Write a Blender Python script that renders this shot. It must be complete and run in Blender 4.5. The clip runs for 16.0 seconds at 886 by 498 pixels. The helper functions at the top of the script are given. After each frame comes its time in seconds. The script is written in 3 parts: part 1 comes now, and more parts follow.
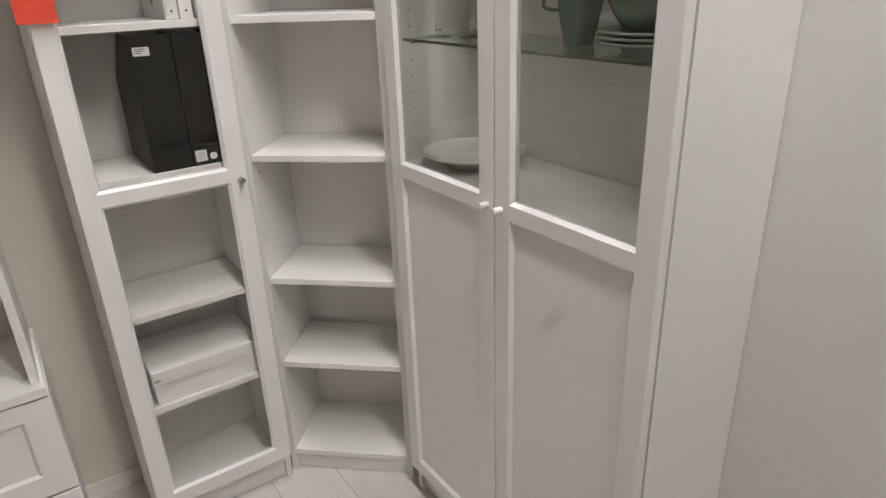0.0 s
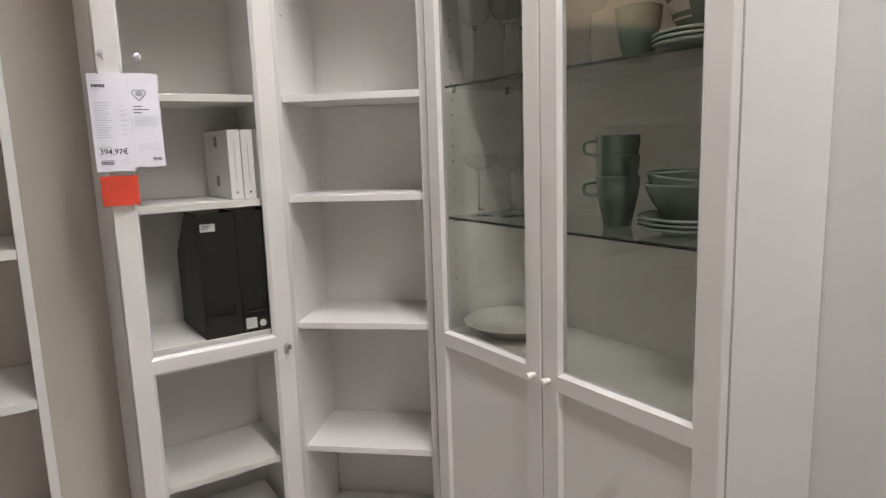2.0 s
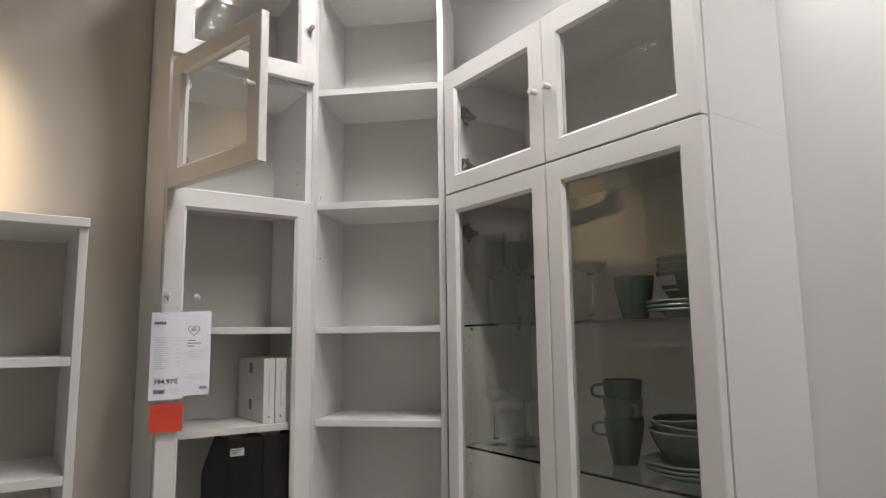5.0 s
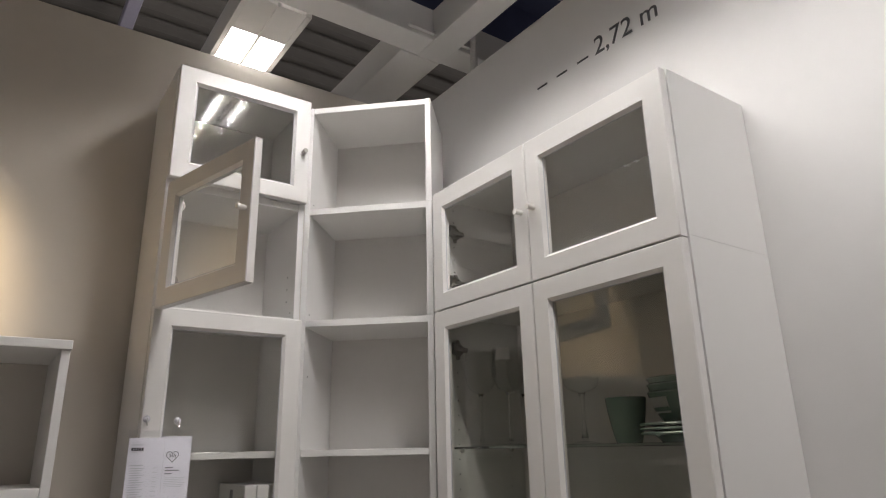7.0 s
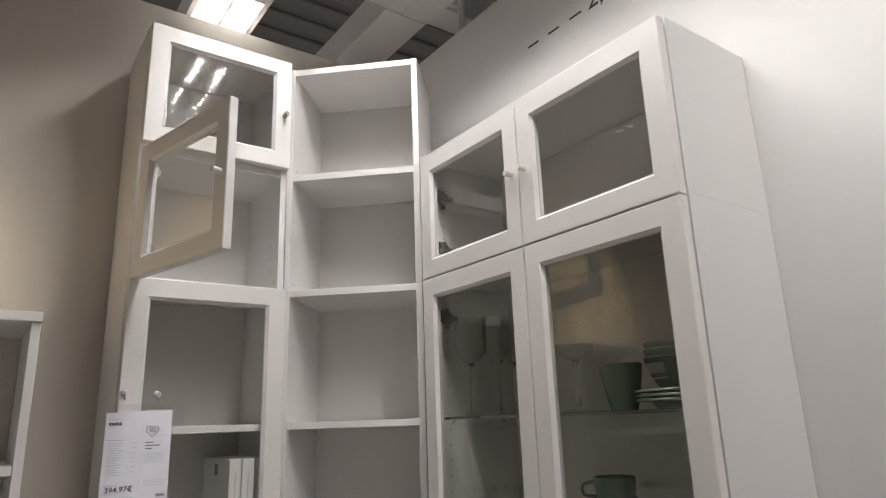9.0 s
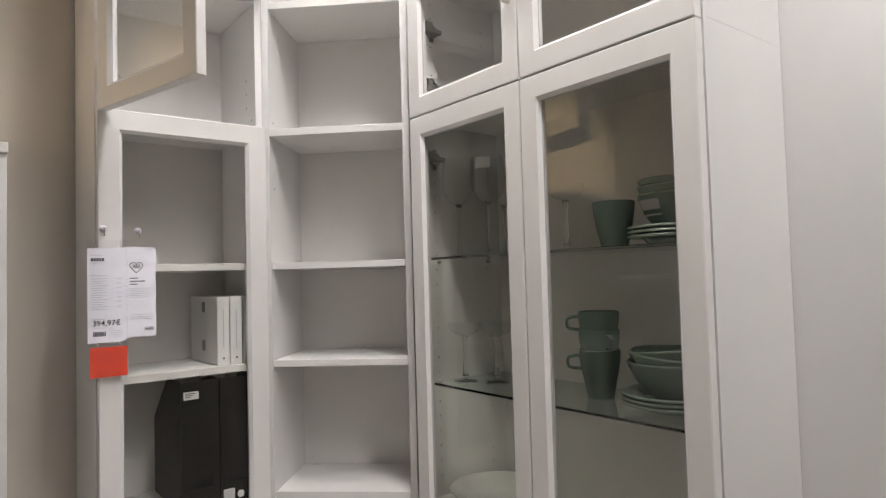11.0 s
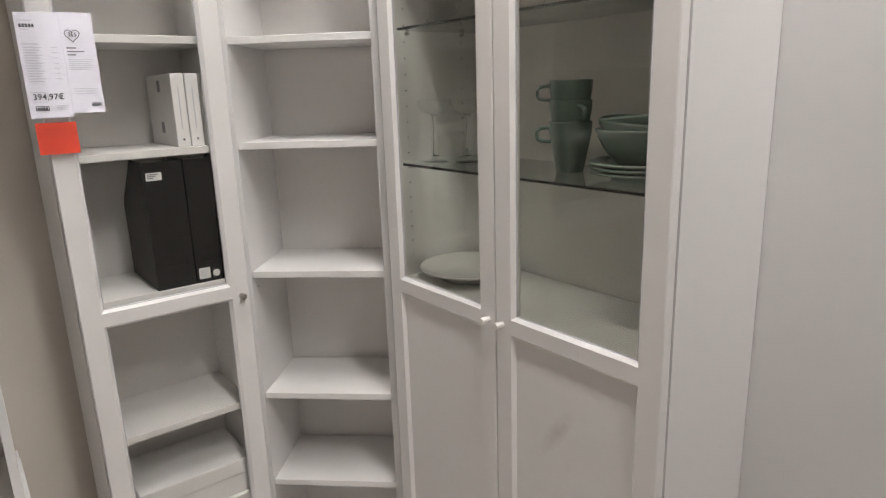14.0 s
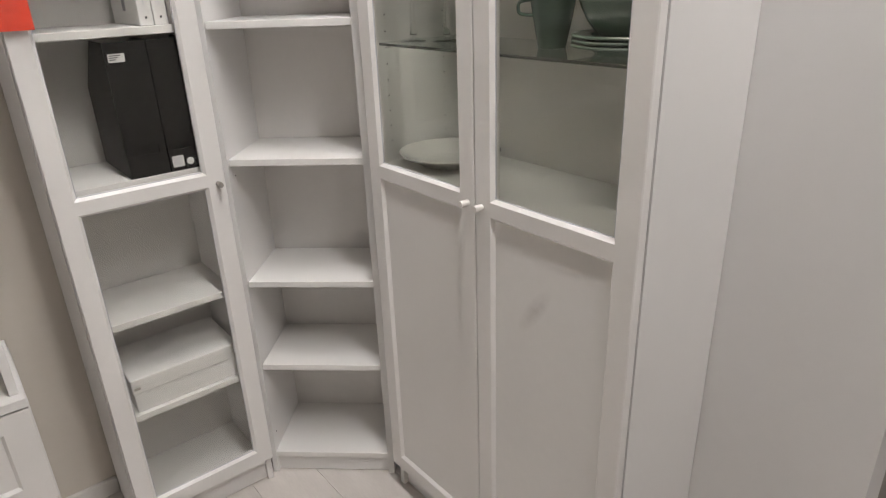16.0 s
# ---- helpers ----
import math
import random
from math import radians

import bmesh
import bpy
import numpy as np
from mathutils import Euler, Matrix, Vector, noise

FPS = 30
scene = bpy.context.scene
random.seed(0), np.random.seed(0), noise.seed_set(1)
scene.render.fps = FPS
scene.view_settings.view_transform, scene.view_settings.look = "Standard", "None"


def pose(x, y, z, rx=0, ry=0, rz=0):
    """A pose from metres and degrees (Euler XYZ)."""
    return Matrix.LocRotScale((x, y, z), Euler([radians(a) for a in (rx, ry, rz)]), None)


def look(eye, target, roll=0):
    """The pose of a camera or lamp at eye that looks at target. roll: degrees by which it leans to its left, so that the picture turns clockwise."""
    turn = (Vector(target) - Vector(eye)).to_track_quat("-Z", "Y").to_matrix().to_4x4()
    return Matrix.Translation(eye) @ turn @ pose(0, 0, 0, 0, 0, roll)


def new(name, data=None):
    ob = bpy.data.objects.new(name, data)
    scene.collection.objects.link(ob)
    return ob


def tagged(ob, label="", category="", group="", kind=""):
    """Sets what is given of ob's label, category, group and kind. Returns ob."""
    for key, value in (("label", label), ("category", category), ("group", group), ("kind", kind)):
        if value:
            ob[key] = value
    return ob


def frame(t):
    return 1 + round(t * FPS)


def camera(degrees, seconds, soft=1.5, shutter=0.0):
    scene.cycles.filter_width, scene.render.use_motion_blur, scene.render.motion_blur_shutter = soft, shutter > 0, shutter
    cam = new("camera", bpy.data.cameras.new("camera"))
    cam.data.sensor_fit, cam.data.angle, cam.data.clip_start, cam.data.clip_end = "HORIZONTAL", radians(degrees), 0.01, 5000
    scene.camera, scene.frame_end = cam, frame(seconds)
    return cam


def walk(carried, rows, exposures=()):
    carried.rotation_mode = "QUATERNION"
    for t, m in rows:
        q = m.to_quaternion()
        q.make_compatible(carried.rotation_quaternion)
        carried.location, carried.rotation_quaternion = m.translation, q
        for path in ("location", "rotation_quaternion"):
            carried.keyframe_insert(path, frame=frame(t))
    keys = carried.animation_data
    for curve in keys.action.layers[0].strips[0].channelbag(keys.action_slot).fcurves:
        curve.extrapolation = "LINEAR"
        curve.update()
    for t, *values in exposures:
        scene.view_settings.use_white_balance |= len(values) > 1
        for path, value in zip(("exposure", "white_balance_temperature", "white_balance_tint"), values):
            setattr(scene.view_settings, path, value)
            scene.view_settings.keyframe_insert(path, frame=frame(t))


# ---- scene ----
cam = camera(69.2, 16.0, soft=1.15)
PATH = [
    (0, (-1.065, -1.923, 1.468), (-0.024, -0.405, 0.685), -2.1),
    (0.5, (-1.087, -1.915, 1.483), (-0.018, -0.356, 0.829), -2.1),
    (1, (-1.108, -1.911, 1.493), (-0.021, -0.322, 0.952), -1.9),
    (1.5, (-1.121, -1.911, 1.505), (-0.025, -0.294, 1.076), -1.9),
    (2, (-1.155, -1.913, 1.516), (-0.05, -0.277, 1.196), -1.9),
    (2.5, (-1.182, -1.916, 1.524), (-0.065, -0.273, 1.298), -2.2),
    (3, (-1.193, -1.924, 1.538), (-0.077, -0.27, 1.395), -2.8),
    (3.5, (-1.204, -1.927, 1.54), (-0.091, -0.269, 1.442), -2.8),
    (4, (-1.218, -1.942, 1.561), (-0.085, -0.294, 1.556), -2.0),
    (4.5, (-1.265, -1.988, 1.594), (-0.12, -0.353, 1.72), -1.1),
    (5, (-1.293, -2.015, 1.626), (-0.165, -0.386, 1.895), -0.7),
    (5.2, (-1.307, -2.019, 1.634), (-0.18, -0.397, 1.952), -0.6),
    (7.3, (-1.28, -2.028, 1.665), (-0.176, -0.472, 2.263), -1.3),
    (7.5, (-1.282, -2.026, 1.672), (-0.168, -0.473, 2.261), -1.6),
    (8, (-1.262, -2.018, 1.669), (-0.144, -0.469, 2.261), -1.7),
    (8.2, (-1.255, -2.012, 1.664), (-0.136, -0.463, 2.253), -1.8),
    (10.3, (-1.22, -1.935, 1.633), (-0.027, -0.349, 1.884), -2.0),
    (10.5, (-1.227, -1.932, 1.628), (-0.023, -0.348, 1.832), -2.0),
    (11, (-1.234, -1.918, 1.61), (-0.005, -0.341, 1.692), -1.6),
    (11.5, (-1.179, -1.934, 1.546), (0.012, -0.327, 1.571), -1.2),
    (12, (-1.16, -1.93, 1.554), (0.029, -0.327, 1.424), -1.3),
    (12.5, (-1.155, -1.927, 1.539), (0.033, -0.334, 1.308), -1.7),
    (13, (-1.155, -1.926, 1.534), (0.035, -0.351, 1.211), -1.8),
    (13.5, (-1.154, -1.923, 1.528), (0.031, -0.365, 1.116), -1.9),
    (14, (-1.145, -1.92, 1.518), (0.036, -0.381, 1.029), -1.9),
    (14.5, (-1.147, -1.919, 1.507), (0.026, -0.399, 0.946), -1.9),
    (15, (-1.143, -1.915, 1.498), (0.026, -0.417, 0.873), -1.6),
    (15.5, (-1.142, -1.921, 1.488), (0.022, -0.451, 0.794), -1.7),
    (16, (-1.134, -1.927, 1.477), (0.013, -0.486, 0.697), -2.1),
]
EXPOSURES = [(0, -0.62), (0.5, -0.65), (1.5, -0.74), (2.5, -0.79), (3.5, -0.96), (4, -1.04), (4.5, -1.18), (5, -1.34), (6.2, -1.49), (7.5, -1.58), (8, -1.56), (9.3, -1.33), (10.5, -1.08), (11.5, -0.92), (12.5, -0.79), (14, -0.73), (16, -0.63)]
walk(cam, [(t, look(eye, target, roll)) for t, eye, target, roll in PATH], EXPOSURES)


# ---- world and lights ----
world = bpy.data.worlds.new("world")
scene.world = world
world.use_nodes = True
world.node_tree.nodes["Background"].inputs[0].default_value = (1.0, 0.95, 0.9, 1)
world.node_tree.nodes["Background"].inputs[1].default_value = 0.60


WARM = (1.0, 0.76, 0.46)
spot = bpy.data.lights.new("lamp_spot", "SPOT")
spot.energy, spot.color, spot.spot_size, spot.spot_blend, spot.shadow_soft_size = 340, WARM, radians(36), 1.0, 0.04
new("lamp_spot", spot).matrix_world = look((-1.56, -0.93, 2.90), (-1.57, 0, 2.12))


# ---- materials ----
def node_material(name, color, rough=0.5, metal=0.0, vary=0.06, scale=6.0, bump=0.0, bump_scale=200.0, stretch=(1, 1, 1), coat=0.0, per_object=0.0, spec=0.5):
    """A surface whose colour drifts at a coarse and a fine scale, with fine relief."""
    mat = bpy.data.materials.new(name)
    mat.use_nodes = True
    nt = mat.node_tree
    n, lk = nt.nodes, nt.links
    p = n["Principled BSDF"]
    p.inputs["Metallic"].default_value = metal
    p.inputs["Specular IOR Level"].default_value = spec
    p.inputs["Coat Weight"].default_value = coat
    co = n.new("ShaderNodeTexCoord")
    mp = n.new("ShaderNodeMapping")
    mp.inputs["Scale"].default_value = stretch
    lk.new(co.outputs["Object"], mp.inputs["Vector"])
    big = n.new("ShaderNodeTexNoise")
    big.inputs["Scale"].default_value, big.inputs["Detail"].default_value = scale, 4
    fine = n.new("ShaderNodeTexNoise")
    fine.inputs["Scale"].default_value, fine.inputs["Detail"].default_value = scale * 14, 3
    lk.new(mp.outputs["Vector"], big.inputs["Vector"])
    lk.new(mp.outputs["Vector"], fine.inputs["Vector"])
    add = n.new("ShaderNodeMath")
    add.operation = "MULTIPLY_ADD"
    add.inputs[1].default_value = 0.4
    lk.new(fine.outputs["Fac"], add.inputs[0])
    lk.new(big.outputs["Fac"], add.inputs[2])
    ramp = n.new("ShaderNodeMapRange")
    ramp.inputs["From Min"].default_value, ramp.inputs["From Max"].default_value = 0.4, 1.0
    ramp.inputs["To Min"].default_value, ramp.inputs["To Max"].default_value = 1 - vary, 1 + vary
    lk.new(add.outputs[0], ramp.inputs["Value"])
    value = ramp.outputs["Result"]
    if per_object:
        info = n.new("ShaderNodeObjectInfo")
        r2 = n.new("ShaderNodeMapRange")
        r2.inputs["To Min"].default_value, r2.inputs["To Max"].default_value = 1 - per_object, 1 + per_object
        lk.new(info.outputs["Random"], r2.inputs["Value"])
        mul = n.new("ShaderNodeMath")
        mul.operation = "MULTIPLY"
        lk.new(value, mul.inputs[0])
        lk.new(r2.outputs["Result"], mul.inputs[1])
        value = mul.outputs[0]
    tint = n.new("ShaderNodeVectorMath")
    tint.operation = "SCALE"
    tint.inputs[0].default_value = color
    lk.new(value, tint.inputs["Scale"])
    lk.new(tint.outputs["Vector"], p.inputs["Base Color"])
    rr = n.new("ShaderNodeMapRange")
    rr.inputs["To Min"].default_value, rr.inputs["To Max"].default_value = max(rough - 0.07, 0.02), min(rough + 0.07, 1)
    lk.new(big.outputs["Fac"], rr.inputs["Value"])
    lk.new(rr.outputs["Result"], p.inputs["Roughness"])
    if bump:
        tex = n.new("ShaderNodeTexNoise")
        tex.inputs["Scale"].default_value, tex.inputs["Detail"].default_value = bump_scale, 3
        lk.new(mp.outputs["Vector"], tex.inputs["Vector"])
        b = n.new("ShaderNodeBump")
        b.inputs["Strength"].default_value, b.inputs["Distance"].default_value = bump, 0.001
        lk.new(tex.outputs["Fac"], b.inputs["Height"])
        lk.new(b.outputs["Normal"], p.inputs["Normal"])
    return mat


def clear_material(name, color, rough=0.0, ior=1.45):
    mat = bpy.data.materials.new(name)
    mat.use_nodes = True
    p = mat.node_tree.nodes["Principled BSDF"]
    p.inputs["Base Color"].default_value = (*color, 1)
    p.inputs["Roughness"].default_value = rough
    p.inputs["IOR"].default_value = ior
    p.inputs["Transmission Weight"].default_value = 1
    return mat


def thin_glass_material(name, color, ior=1.45, rise=5.0):
    """A thin sheet: tinted straight-through light and a mirror gloss that grows with the angle."""
    mat = bpy.data.materials.new(name)
    mat.use_nodes = True
    n, lk = mat.node_tree.nodes, mat.node_tree.links
    n.remove(n["Principled BSDF"])
    see = n.new("ShaderNodeBsdfTransparent")
    see.inputs["Color"].default_value = (*color, 1)
    gloss = n.new("ShaderNodeBsdfGlossy")
    gloss.inputs["Roughness"].default_value = 0.0
    facing = n.new("ShaderNodeLayerWeight")
    facing.inputs["Blend"].default_value = 0.5
    power = n.new("ShaderNodeMath")
    power.operation = "POWER"
    power.inputs[1].default_value = rise
    lk.new(facing.outputs["Facing"], power.inputs[0])
    fac = n.new("ShaderNodeMath")
    fac.operation = "MULTIPLY_ADD"
    f0 = ((ior - 1) / (ior + 1)) ** 2
    fac.inputs[1].default_value, fac.inputs[2].default_value = 1 - f0, f0
    lk.new(power.outputs[0], fac.inputs[0])
    mix = n.new("ShaderNodeMixShader")
    lk.new(fac.outputs[0], mix.inputs[0])
    lk.new(see.outputs[0], mix.inputs[1])
    lk.new(gloss.outputs[0], mix.inputs[2])
    lk.new(mix.outputs[0], n["Material Output"].inputs["Surface"])
    return mat


def glow_material(name, color, strength):
    mat = bpy.data.materials.new(name)
    mat.use_nodes = True
    p = mat.node_tree.nodes["Principled BSDF"]
    p.inputs["Base Color"].default_value = (0.8, 0.8, 0.8, 1)
    p.inputs["Emission Color"].default_value = (*color, 1)
    p.inputs["Emission Strength"].default_value = strength
    return mat


FOIL = node_material("white_foil", (0.80, 0.787, 0.775), 0.42, vary=0.012, scale=2, bump=0.03, bump_scale=260)
SHELF = node_material("shelf_foil", (0.81, 0.795, 0.775), 0.40, vary=0.015, scale=3, bump=0.03, bump_scale=260)
LACQUER = node_material("white_lacquer", (0.81, 0.79, 0.77), 0.36, vary=0.02, scale=3, bump=0.05, bump_scale=320)
BACKING = node_material("back_board", (0.77, 0.75, 0.73), 0.55, vary=0.03, scale=3, bump=0.05, bump_scale=150)
HOLE = node_material("dark_hole", (0.05, 0.045, 0.04), 0.8)
WALL_L = node_material("warm_wall_paint", (0.69, 0.635, 0.565), 0.85, vary=0.035, scale=1.6, bump=0.12, bump_scale=180)
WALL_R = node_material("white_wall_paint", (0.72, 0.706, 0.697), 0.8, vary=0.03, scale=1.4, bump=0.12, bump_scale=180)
WALL_S = node_material("pale_hall_paint", (0.70, 0.67, 0.63), 0.8, vary=0.04, scale=1.2, bump=0.1)
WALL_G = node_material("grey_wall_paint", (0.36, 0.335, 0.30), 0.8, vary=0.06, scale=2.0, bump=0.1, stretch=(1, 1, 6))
PLANK = node_material("whitewashed_plank", (0.66, 0.615, 0.58), 0.42, vary=0.10, scale=5, bump=0.12, bump_scale=60, stretch=(3, 0.5, 1), per_object=0.05)
JOINT = node_material("floor_joint", (0.46, 0.42, 0.385), 0.8)
TRIM = node_material("white_trim", (0.76, 0.735, 0.70), 0.5)
GLASS = thin_glass_material("clear_pane", (0.955, 0.955, 0.932), 1.5)
GLASS_CLEAR = thin_glass_material("bright_clear_pane", (0.975, 0.975, 0.962), 1.5)
SHELF_GLASS = clear_material("green_edged_glass", (0.80, 0.88, 0.84))
CRYSTAL = thin_glass_material("drinking_glass", (0.985, 0.992, 0.988), 1.62, 3.0)
SOLID_GLASS = clear_material("solid_glass", (0.985, 0.99, 0.987), 0.0, 1.5)
FILM = clear_material("clear_plastic_film", (0.97, 0.97, 0.98), 0.05)
STEEL = node_material("nickel_steel", (0.42, 0.40, 0.37), 0.36, metal=1.0, vary=0.08, scale=30)
HINGE = node_material("worn_hinge_steel", (0.36, 0.34, 0.32), 0.38, metal=1.0, vary=0.15, scale=60)
KNOB_W = node_material("white_knob", (0.80, 0.77, 0.73), 0.3)
BLACK = node_material("black_board", (0.006, 0.0056, 0.0056), 0.55, vary=0.10, scale=8, spec=0.12)
CARD = node_material("white_card", (0.80, 0.79, 0.78), 0.6, vary=0.03, scale=9)
PAPER = node_material("tag_paper", (0.72, 0.705, 0.755), 0.6, vary=0.03, scale=15)
INK = node_material("print_ink", (0.05, 0.05, 0.055), 0.6)
SLATE = node_material("slate_print", (0.22, 0.22, 0.24), 0.6)
GREY_INK = node_material("grey_print", (0.55, 0.55, 0.58), 0.6)
ORANGE = node_material("orange_card", (0.52, 0.034, 0.008), 0.5, vary=0.06, scale=20)
DEEP_ORANGE = node_material("deep_orange_print", (0.42, 0.035, 0.015), 0.5)
CELADON = node_material("celadon_glaze", (0.118, 0.186, 0.150), 0.2, vary=0.08, scale=25, coat=0.3)
RIM = node_material("pale_celadon_rim", (0.24, 0.315, 0.27), 0.22, vary=0.08, scale=25, coat=0.3)
CHINA = node_material("pale_china_glaze", (0.64, 0.63, 0.61), 0.16, vary=0.03, scale=12, coat=0.3)
BEAM = node_material("white_ceiling_beam", (0.70, 0.685, 0.665), 0.6, vary=0.03, scale=2)
DECK = node_material("grey_steel_deck", (0.155, 0.14, 0.13), 0.55, vary=0.22, scale=2.5, stretch=(0.4, 1.5, 1))
NAVY = node_material("navy_roof_void", (0.035, 0.04, 0.085), 0.6, vary=0.3, scale=2)
LILAC = node_material("lilac_steel_joist", (0.30, 0.28, 0.36), 0.45)
DARK = node_material("dark_fitting", (0.02, 0.02, 0.022), 0.5)
# black put on the louvre blades and added baffle to damp cell glow
GLOW_DAMPER = node_material("glow_damping_black", (0.006, 0.006, 0.0065), 0.9, spec=0.02)
SIDE_BACK = node_material("greige_back_board", (0.62, 0.58, 0.535), 0.6, vary=0.03, scale=3, bump=0.05, bump_scale=150)
# shade inside the finger slots, as a near-black colour
SLOT_SHADE = node_material("slot_shade_black", (0.0015, 0.0015, 0.0015), 0.9, spec=0.05)
GLOW = glow_material("lit_louvre", (0.985, 0.95, 0.928), 1130)
GLOW_SOFT = glow_material("lit_diffuser", (1.0, 0.965, 0.945), 42)
# for the unseen strips added on the housings to brighten the roof deck
GLOW_UP = glow_material("added_roof_glow", (1.0, 0.95, 0.9), 15)
BULB = glow_material("white_bulb", (1.0, 0.95, 0.88), 9)


# ---- building helpers ----
def finish(bm, name, mat, smooth=False):
    me = bpy.data.meshes.new(name)
    bm.normal_update()
    bm.to_mesh(me)
    bm.free()
    me.materials.append(mat)
    if smooth:
        me.shade_smooth()
        me.set_sharp_from_angle(angle=radians(38))
    return me


def thing(name, label, category, m=Matrix(), group="", kind=""):
    ob = new(name)
    ob.empty_display_size = 0.05
    ob.matrix_world = m
    return tagged(ob, label, category, group, kind)


def part(name, bm, mat, parent, label="", smooth=False):
    ob = new(name, finish(bm, name, mat, smooth))
    ob.parent = parent
    if label:
        tagged(ob, label)
    return ob


def solid(name, bm, mat, label, category="", kind="", m=Matrix(), smooth=False, group=""):
    ob = new(name, finish(bm, name, mat, smooth))
    ob.matrix_world = m
    return tagged(ob, label, category, group, kind)


def add_box(bm, x0, x1, y0, y1, z0, z1, bevel=0.0, m=None):
    t = Matrix.Translation(((x0 + x1) / 2, (y0 + y1) / 2, (z0 + z1) / 2)) @ Matrix.Diagonal((x1 - x0, y1 - y0, z1 - z0, 1))
    made = bmesh.ops.create_cube(bm, size=1, matrix=(m @ t) if m else t)
    if bevel:
        edges = list({e for v in made["verts"] for e in v.link_edges})
        bmesh.ops.bevel(bm, geom=edges, offset=bevel, segments=2, profile=0.5, affect="EDGES")
    return bm


def boxed(*a, **k):
    return add_box(bmesh.new(), *a, **k)


def lathe(profile, steps=40, bm=None, m=None, squash=1.0):
    """Turns a list of (radius, height) about the z axis."""
    bm = bm or bmesh.new()
    rings = []
    for r, z in profile:
        if r < 1e-6:
            v = Vector((0, 0, z))
            rings.append([bm.verts.new(m @ v if m else v)])
            continue
        ring = []
        for k in range(steps):
            a = 2 * math.pi * k / steps
            v = Vector((r * math.cos(a), r * math.sin(a) * squash, z))
            ring.append(bm.verts.new(m @ v if m else v))
        rings.append(ring)
    for a, b in zip(rings, rings[1:]):
        for k in range(steps):
            j = (k + 1) % steps
            if len(a) == 1 and len(b) > 1:
                bm.faces.new((a[0], b[k], b[j]))
            elif len(b) == 1 and len(a) > 1:
                bm.faces.new((a[k], b[0], a[j]))
            elif len(a) > 1:
                bm.faces.new((a[k], b[k], b[j], a[j]))
    bmesh.ops.recalc_face_normals(bm, faces=bm.faces[:])
    return bm


def rod(p, q, r, steps=14, bm=None):
    p, q = Vector(p), Vector(q)
    m = Matrix.Translation(p) @ (q - p).to_track_quat("Z", "Y").to_matrix().to_4x4()
    d = (q - p).length
    e = min(r * 0.25, d * 0.3)
    return lathe([(0, 0), (r - e, 0), (r, e), (r, d - e), (r - e, d), (0, d)], steps, bm, m)


def tube(points, r, steps=10, flat=1.0):
    """A bent rod through the points."""
    bm = bmesh.new()
    pts = [Vector(p) for p in points]
    rings = []
    for k, p in enumerate(pts):
        d = (pts[min(k + 1, len(pts) - 1)] - pts[max(k - 1, 0)]).normalized()
        side = d.cross(Vector((1, 0, 0))).normalized()
        up = Vector((1, 0, 0))
        rings.append([bm.verts.new(p + side * r * math.cos(a) + up * r * flat * math.sin(a)) for a in [2 * math.pi * i / steps for i in range(steps)]])
    for a, b in zip(rings, rings[1:]):
        for i in range(steps):
            j = (i + 1) % steps
            bm.faces.new((a[i], b[i], b[j], a[j]))
    bm.faces.new(rings[0][::-1])
    bm.faces.new(rings[-1])
    bmesh.ops.recalc_face_normals(bm, faces=bm.faces[:])
    return bm


def lettering(text, mat, parent, width, m, depth=0.0006, name="lettering"):
    """Words in the built-in font, as wide as given, with their lower left corner at m."""
    cu = bpy.data.curves.new(name, "FONT")
    cu.body, cu.size, cu.extrude, cu.offset = text, 1, 0.001, 0.006
    ob = bpy.data.objects.new(name, cu)
    scene.collection.objects.link(ob)
    bpy.context.view_layer.update()
    me = bpy.data.meshes.new_from_object(ob.evaluated_get(bpy.context.evaluated_depsgraph_get()))
    bpy.data.objects.remove(ob)
    xs = [v.co.x for v in me.vertices]
    ys = [v.co.y for v in me.vertices]
    k = width / (max(xs) - min(xs))
    me.transform(Matrix.Diagonal((k, k, depth / 0.002, 1)) @ Matrix.Translation((-min(xs), 0, 0)))
    me.materials.clear()
    me.materials.append(mat)
    made = new(name, me)
    if parent:
        made.parent = parent
        made.matrix_basis = m
    else:
        made.matrix_world = m
    return made


# ---- the room ----
H_WALL = 2.975
X_WALL = 0.008
X_WEST = -1.875
solid("wall_left", boxed(X_WEST, 0.1, 0, 0.1, 0, H_WALL), WALL_L, "warm off-white painted partition wall behind the bookcases", "wall", "structure")
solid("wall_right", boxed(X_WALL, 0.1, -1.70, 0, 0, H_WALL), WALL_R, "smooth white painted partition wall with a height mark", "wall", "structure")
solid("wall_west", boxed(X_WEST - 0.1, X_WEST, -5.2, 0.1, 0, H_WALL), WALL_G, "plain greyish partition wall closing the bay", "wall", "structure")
solid("wall_south", boxed(X_WEST - 0.1, 2.6, -5.3, -5.2, 0, 4.6), WALL_S, "plain pale far wall closing the hall", "wall", "structure")
solid("wall_east", boxed(2.5, 2.6, -5.2, -1.5, 0, 4.6), WALL_S, "plain pale side wall closing the hall", "wall", "structure")
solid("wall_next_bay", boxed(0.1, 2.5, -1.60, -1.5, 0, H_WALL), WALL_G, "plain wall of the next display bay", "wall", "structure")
solid("baseboard_left", boxed(X_WEST, -0.963, -0.014, 0.0, 0, 0.055, bevel=0.003), TRIM, "low white painted baseboard along the wall", "baseboard", "structure")
solid("baseboard_right", boxed(X_WALL - 0.012, X_WALL, -1.70, -1.385, 0, 0.06, bevel=0.003), TRIM, "low white painted baseboard along the wall", "baseboard", "structure")
